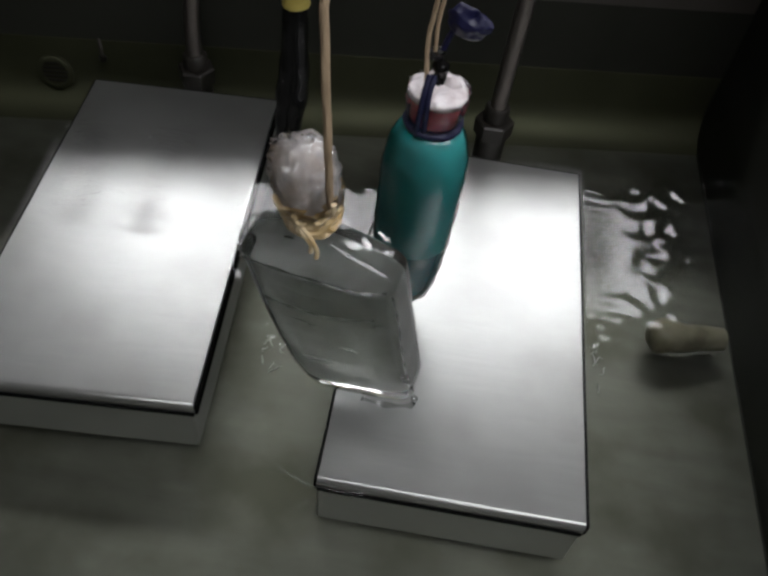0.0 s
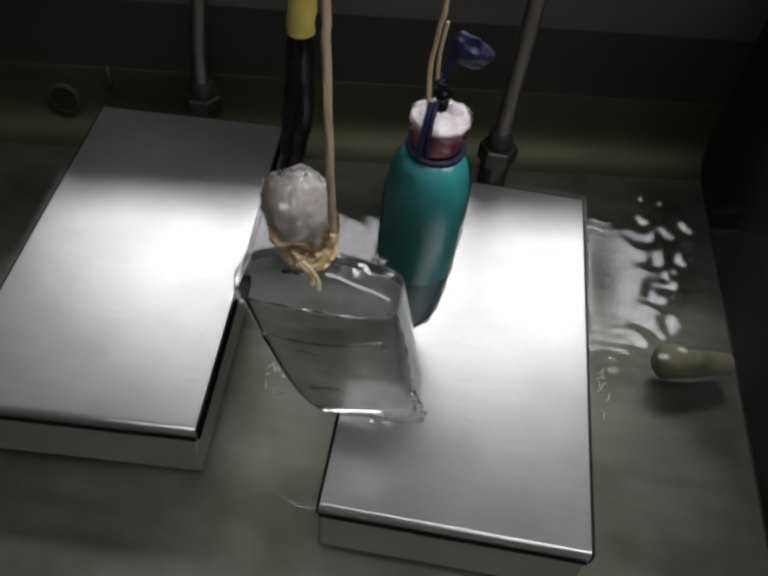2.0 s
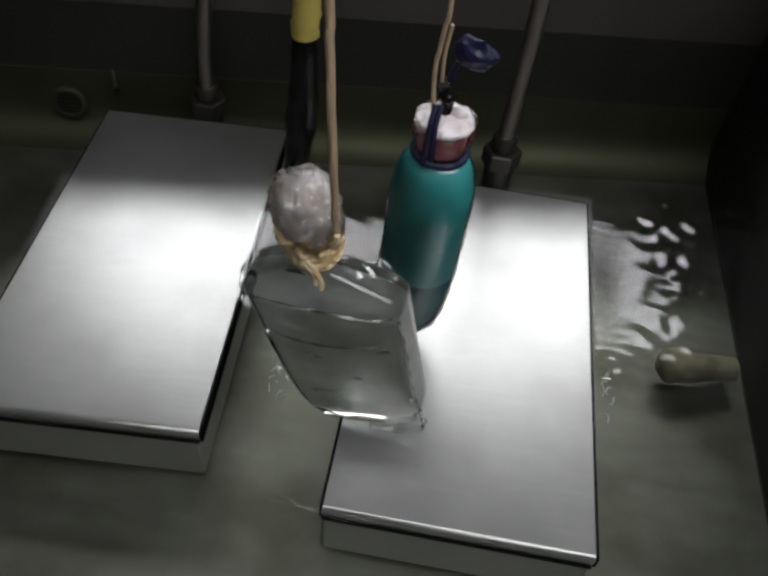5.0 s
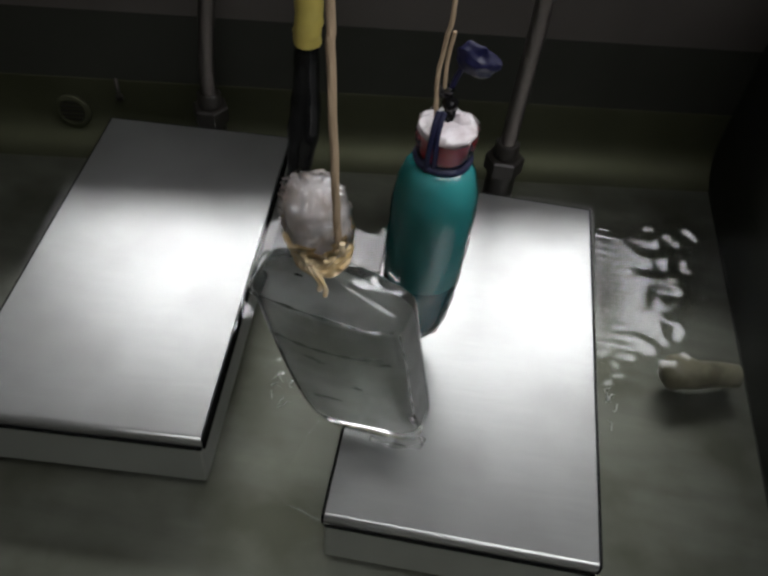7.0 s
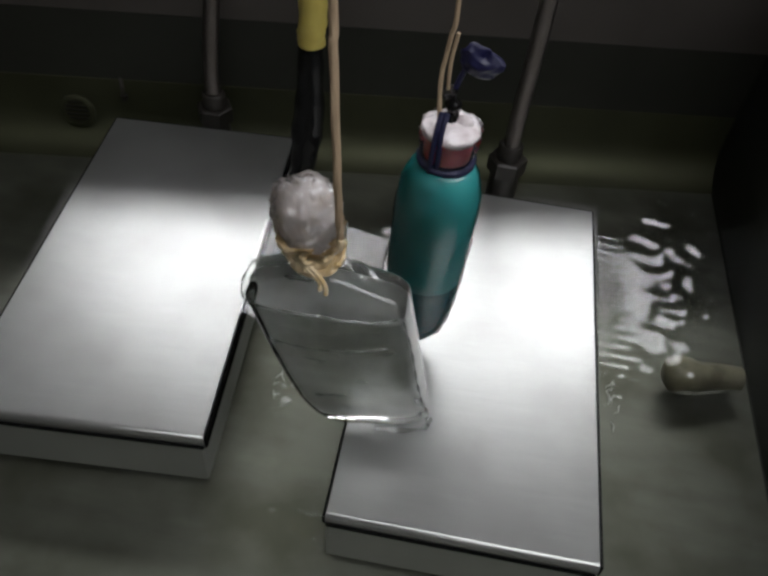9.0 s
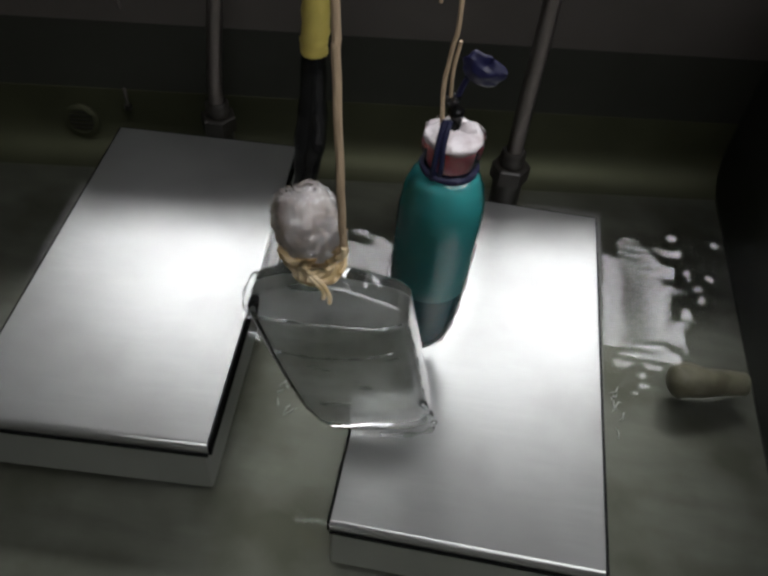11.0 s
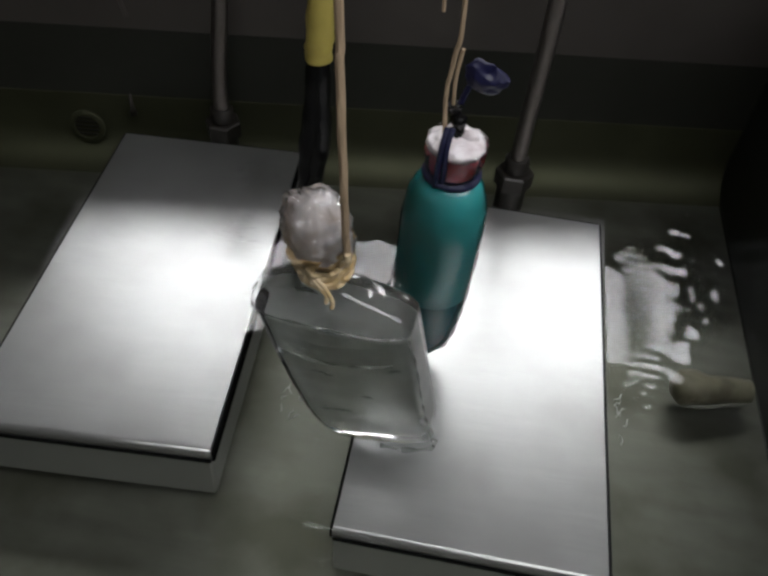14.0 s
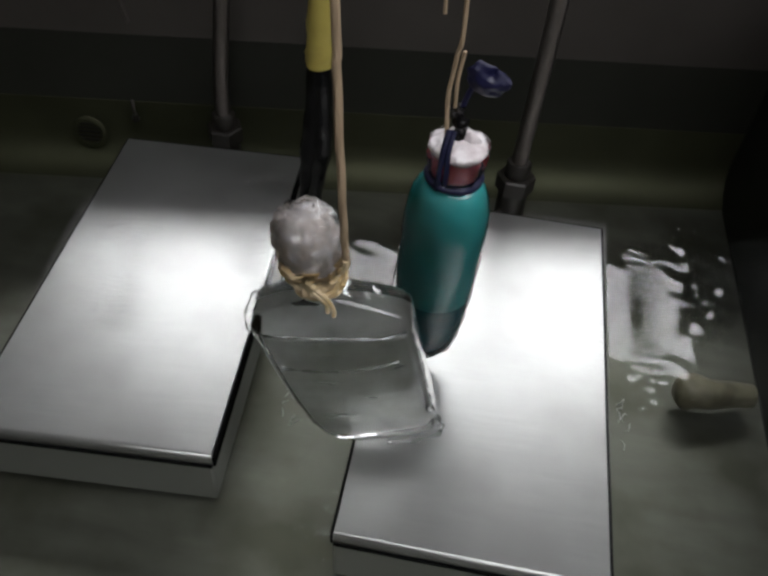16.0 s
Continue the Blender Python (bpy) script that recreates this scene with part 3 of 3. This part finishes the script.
for x, z in ((0.006, 0.0190), (0.0040, 0.0220)):
    part("tie_end", tube(smooth_line([(x - 0.004, -0.0115, 0.034), (x, -0.0128, 0.028), (x + 0.0012, -0.0125, z + 0.002), (x + 0.0005, -0.0130, z - 0.002)], 12), 0.0011, 8), YELLOW_TIE, tie)
part("tie_end", tube(smooth_line([(0.0135, -0.008, 0.039), (0.0170, -0.009, 0.042), (0.0180, -0.009, 0.046)], 10), 0.0013, 8), YELLOW_TIE, tie)


def loose_film(wide, deep, seed, height):
    # a creased scrap of film
    bm = bmesh.new()
    n, m = 26, 16
    grid = []
    for j in range(m + 1):
        row = []
        for i in range(n + 1):
            x, y = wide * (i / n - 0.5), deep * (j / m - 0.5)
            x += 0.002 * noise.noise(Vector((j * 0.35, seed, i * 0.02)))
            y += 0.002 * noise.noise(Vector((i * 0.3, j * 0.02, seed)))
            fold = 1 - 2.2 * abs(noise.noise(Vector((x * 210 + y * 60, y * 70, seed)))) - 30 * x * x / wide - 20 * y * y / deep
            row.append(bm.verts.new((x, y, height * fold)))
        grid.append(row)
    for a, b in zip(grid, grid[1:]):
        for i in range(n):
            bm.faces.new((a[i], a[i + 1], b[i + 1], b[i]))
    return bm


for m, wide, deep, seed, height in ((pose(0.0235, 0.0035, 0.0170, -3, 13, 12), 0.025, 0.018, 3.1, 0.00025), (pose(-0.021, 0.001, 0.0200, 0, -16, -8), 0.018, 0.016, 7.7, 0.0007),
                            (pose(0.004, -0.0168, -0.014, 84, 0, 3), 0.052, 0.014, 12.4, 0.0007)):
    scrap = loose_film(wide, deep, seed, height)
    bmesh.ops.transform(scrap, matrix=m, verts=scrap.verts)
    part("film_scrap", scrap, CLINGING_FILM, flacon, "creased clear film clinging to the glass", angle=70)
for line in ([(-0.030, -0.0125, 0.012), (-0.0345, -0.010, 0.0105), (-0.0365, -0.002, 0.0125), (-0.033, 0.006, 0.0165), (-0.029, 0.004, 0.019), (-0.0305, -0.005, 0.0165)],
             [(-0.031, -0.0150, 0.0120), (-0.012, -0.0164, 0.0088), (0.010, -0.0166, 0.0050), (0.026, -0.0155, 0.0015), (0.036, -0.0120, 0.0005)],
             [(0.0385, -0.012, -0.001), (0.0398, -0.0125, -0.020), (0.0396, -0.0128, -0.042), (0.0400, -0.0125, -0.060)],
             [(-0.026, -0.0160, -0.012), (-0.006, -0.0170, -0.0165), (0.014, -0.0170, -0.0175), (0.030, -0.0158, -0.0155)]):
    part("film_fold", tube(smooth_line(line, 30), [0.0005 + 0.0003 * math.sin(k * 1.1) for k in range(31)], 8), GLASS, flacon, "thin fold of clear film")
part("film_loop", tube(smooth_line([(0.037, -0.012, -0.060), (0.0415, -0.013, -0.066), (0.0405, -0.013, -0.074), (0.0425, -0.012, -0.079), (0.038, -0.012, -0.0855), (0.026, -0.0125, -0.089), (0.012, -0.012, -0.089)], 40),
     [0.0012 + 0.0006 * math.sin(k * 0.8) for k in range(41)], 8), GLASS, flacon, "loose fold of clear film")
cord = thing("hanging_cord", FLACON_REST, "tan cotton cord on which the flacon hangs", "cord")
part("strand", tube(smooth_line([(0.0168, -0.0070, 0.041), (0.0190, -0.0090, 0.055), (0.0245, -0.0120, 0.085), (0.0315, -0.010, 0.13), (0.0365, -0.008, 0.16), (0.064, 0.0, 0.34)], 50), 0.0016, 10, 0.08), CORD, cord)

# ---- pipe stub ----
stub = thing("pipe_stub", pose(0.194, 0.159, -0.037), "beige stub of pipe sticking out of the tank wall", "pipe")
part("pipe", tube(smooth_line([(0.0, 0, 0), (0.012, 0.001, 0.001), (0.026, 0.003, 0.0), (0.052, 0.010, -0.004)], 14),
     [0.006, 0.0098, 0.0115, 0.0120, 0.0120, 0.0117, 0.0112] + [0.0106 - 0.0004 * k for k in range(8)], 24, 0.05), STUB, stub)


# ---- thin pale strands on the tank floor ----
def pale_strands(x, y, wide, deep, count, seed):
    t = thing("pale_strands", pose(x, y, FLOOR_Z), "thin pale strands on the tank floor", "film shred", "film shreds")
    rnd = random.Random(seed)
    for k in range(count):
        u, v = rnd.uniform(-wide, wide), rnd.uniform(-deep, deep)
        a, n = rnd.uniform(0.6, 2.4), rnd.uniform(0.004, 0.009)
        line = [(u + n * i * math.cos(a) + rnd.uniform(-0.0012, 0.0012), v + n * i * math.sin(a) + rnd.uniform(-0.0012, 0.0012), 0.0006) for i in (-0.5, -0.15, 0.2, 0.5)]
        part("strand", tube(smooth_line(line, 14), [0.00012 + 0.00030 * math.sin(math.pi * i / 14) for i in range(15)], 6), PALE_STRAND, t)
    return t


pale_strands(-0.048, 0.104, 0.009, 0.013, 10, 5)
pale_strands(0.1655, 0.136, 0.003, 0.022, 7, 8)


# ---- small fittings on the back wall ----
drain = thing("drain_fitting", pose(-0.278, 0.316, -0.025, 82, 0, 7), "dull round steel drain fitting on the tank wall", "drain fitting")
part("flange", lathe([(0.0145, 0.0), (0.0145, 0.002), (0.012, 0.0035), (0.0105, 0.0035), (0.010, 0.001)], 36), TANK_WALL, drain, "round steel flange")
for k in range(5):
    part("bar", box(-0.0095, 0.0095, -0.0075 + 0.0036 * k, -0.0060 + 0.0036 * k, 0.001, 0.0022), NUT, drain, smooth=False)
wire = thing("wall_wire", pose(-0.2218, 0.3120, 0.0829), "thin grey wire hanging down the tank wall", "wire")
part("strand", tube(smooth_line([(0, 0, 0), (-0.0035, 0, 0.0167), (-0.0070, 0.002, 0.0334)], 16), 0.0016, 8), TANK_UPPER, wire)
stud = thing("wall_stud", pose(-0.236, 0.318, 0.004), "small bright steel stud at the tank wall", "stud")
part("shank", lathe([(0.0012, -0.008), (0.0014, -0.006), (0.0014, 0.006), (0.0008, 0.0075)], 14), TANK_UPPER, stud)
part("base", lathe([(0.003, -0.012), (0.003, -0.0085), (0.002, -0.008)], 14), NUT, stud)


# ---- what moves ----
def hung(dx, dy, dz, turn, lean):
    # the flacon's pose: its shift, its turn about the cord and its lean
    return pose(-0.0135 + dx, 0.058 + dy, 0.101 + dz, 0, 0, turn) @ pose(0, 0, 0, 0, -12 + lean, 0)


def motions():
    # the water drifts and rocks under its ripples
    rows = []
    for k in range(65):
        t = k * 0.25
        late = min(max((t - 8.5) / 3, 0), 1)
        wild = 1 - 0.65 * late
        rows.append((t, pose(-0.008 + 0.013 * late + 0.004 * wild * math.sin(k * 1.9), 0.012 * wild * math.cos(k * 1.27 + 1), WATER_Z, 0.12 * wild * math.sin(k * 1.3), 0.10 * wild * math.cos(k * 1.1))))
    walk(water, rows)
    # the flacon turns to and fro on its cord
    walk(flacon, [
        (0.0, hung(0.0026, -0.0005, 0.0045, -10.5, 0.5)),
        (0.5, hung(0.0018, -0.0008, 0.0032, -8.5, 0.6)),
        (1.0, hung(0.0027, -0.0004, 0.0022, -6.0, -0.0)),
        (1.5, hung(0.0005, -0.0004, 0.0004, -3.2, -0.1)),
        (2.0, hung(0.0006, -0.0007, -0.0003, -1.0, -0.6)),
        (2.5, hung(-0.0001, -0.0006, 0.0000, -0.2, -0.4)),
        (3.0, hung(0.0002, -0.0006, -0.0004, 0.8, -0.8)),
        (3.5, hung(0.0002, -0.0008, -0.0005, 0.3, -0.3)),
        (4.0, hung(0.0006, -0.0007, -0.0002, -1.2, -0.2)),
        (6.5, hung(0.0022, -0.0006, 0.0006, -10.2, 0.4)),
        (7.0, hung(0.0034, -0.0005, 0.0006, -11.8, 0.6)),
        (7.5, hung(0.0024, 0.0001, 0.0007, -12.0, 1.3)),
        (8.0, hung(0.0031, -0.0006, 0.0002, -8.6, 0.3)),
        (8.5, hung(0.0013, -0.0000, 0.0005, -4.8, 0.1)),
        (9.0, hung(0.0000, -0.0000, -0.0000, 0.1, 0.0)),
        (10.3, hung(-0.0003, -0.0006, -0.0004, 4.0, 0.0)),
        (11.5, hung(-0.0006, -0.0010, -0.0007, 2.3, -0.1)),
        (12.0, hung(0.0015, -0.0003, 0.0001, -1.4, 0.1)),
        (12.5, hung(0.0013, -0.0005, 0.0001, -3.5, 0.2)),
        (13.0, hung(0.0015, -0.0004, 0.0005, -5.3, 0.2)),
        (13.5, hung(0.0017, -0.0001, 0.0005, -5.6, -0.1)),
        (14.0, hung(0.0009, -0.0002, 0.0004, -4.7, 0.1)),
        (14.5, hung(0.0019, -0.0002, 0.0000, -1.6, -0.5)),
        (15.0, hung(-0.0010, -0.0001, -0.0002, 1.6, -0.3)),
        (15.5, hung(0.0006, -0.0003, -0.0006, 5.3, -1.2)),
        (16.0, hung(-0.0008, -0.0010, -0.0013, 9.0, -0.9)),
    ])
    # the teal bottle sways a little
    walk(teal, [
        (0.0, pose(0.0266 - 0.0012, 0.122, 0.014 + 0.0012, 0, 1.5, 0)),
        (0.5, pose(0.0266 - 0.0014, 0.122, 0.014 + 0.0004, 0, 1.5, 0)),
        (1.0, pose(0.0266 - 0.0004, 0.122, 0.014 + 0.0010, 0, 1.5, 0)),
        (1.5, pose(0.0266 - 0.0007, 0.122, 0.014 + 0.0013, 0, 1.5, 0)),
        (2.0, pose(0.0266 - 0.0012, 0.122, 0.014 + 0.0004, 0, 1.5, 0)),
        (2.5, pose(0.0266 - 0.0010, 0.122, 0.014 + 0.0008, 0, 1.5, 0)),
        (3.0, pose(0.0266 - 0.0008, 0.122, 0.014 + 0.0010, 0, 1.5, 0)),
        (3.5, pose(0.0266 - 0.0008, 0.122, 0.014 + 0.0002, 0, 1.5, 0)),
        (4.0, pose(0.0266 - 0.0008, 0.122, 0.014 + 0.0002, 0, 1.5, 0)),
        (6.5, pose(0.0266 - 0.0009, 0.122, 0.014 - 0.0004, 0, 1.5, 0)),
        (7.0, pose(0.0266 - 0.0003, 0.122, 0.014 + 0.0000, 0, 1.5, 0)),
        (7.5, pose(0.0266 + 0.0000, 0.122, 0.014 + 0.0001, 0, 1.5, 0)),
        (8.0, pose(0.0266 - 0.0004, 0.122, 0.014 - 0.0010, 0, 1.5, 0)),
        (8.5, pose(0.0266 + 0.0002, 0.122, 0.014 - 0.0006, 0, 1.5, 0)),
        (9.0, pose(0.0266 + 0.0000, 0.122, 0.014 + 0.0000, 0, 1.5, 0)),
        (11.5, pose(0.0266 + 0.0004, 0.122, 0.014 - 0.0008, 0, 1.5, 0)),
        (12.0, pose(0.0266 + 0.0006, 0.122, 0.014 - 0.0005, 0, 1.5, 0)),
        (12.5, pose(0.0266 + 0.0000, 0.122, 0.014 - 0.0010, 0, 1.5, 0)),
        (13.0, pose(0.0266 + 0.0002, 0.122, 0.014 + 0.0002, 0, 1.5, 0)),
        (13.5, pose(0.0266 + 0.0001, 0.122, 0.014 + 0.0000, 0, 1.5, 0)),
        (14.0, pose(0.0266 - 0.0003, 0.122, 0.014 - 0.0006, 0, 1.5, 0)),
        (14.5, pose(0.0266 + 0.0006, 0.122, 0.014 + 0.0001, 0, 1.5, 0)),
        (15.0, pose(0.0266 + 0.0000, 0.122, 0.014 + 0.0007, 0, 1.5, 0)),
        (15.5, pose(0.0266 + 0.0006, 0.122, 0.014 + 0.0004, 0, 1.5, 0)),
        (16.0, pose(0.0266 + 0.0008, 0.122, 0.014 + 0.0009, 0, 1.5, 0)),
    ])
    # ring waves drift across the water
    z = WATER_Z + 0.0012
    walk(rings_a, [(0.0, pose(-0.150, 0.197, z)), (0.8, pose(-0.155, 0.203, z)), (1.5, pose(-0.29, 0.24, z)), (2.5, pose(-0.335, 0.20, z)),
                   (12.6, pose(-0.335, 0.20, z)), (13.7, pose(-0.13, 0.224, z)), (14.5, pose(-0.108, 0.226, z)), (16.0, pose(-0.106, 0.220, z))])
    walk(rings_c, [(0.0, pose(-0.200, 0.194, z)), (0.8, pose(-0.205, 0.19, z)), (1.5, pose(-0.31, 0.16, z)), (2.5, pose(-0.335, 0.12, z)),
                   (14.0, pose(-0.335, 0.12, z)), (15.2, pose(-0.19, 0.155, z)), (16.0, pose(-0.174, 0.153, z))])



motions()
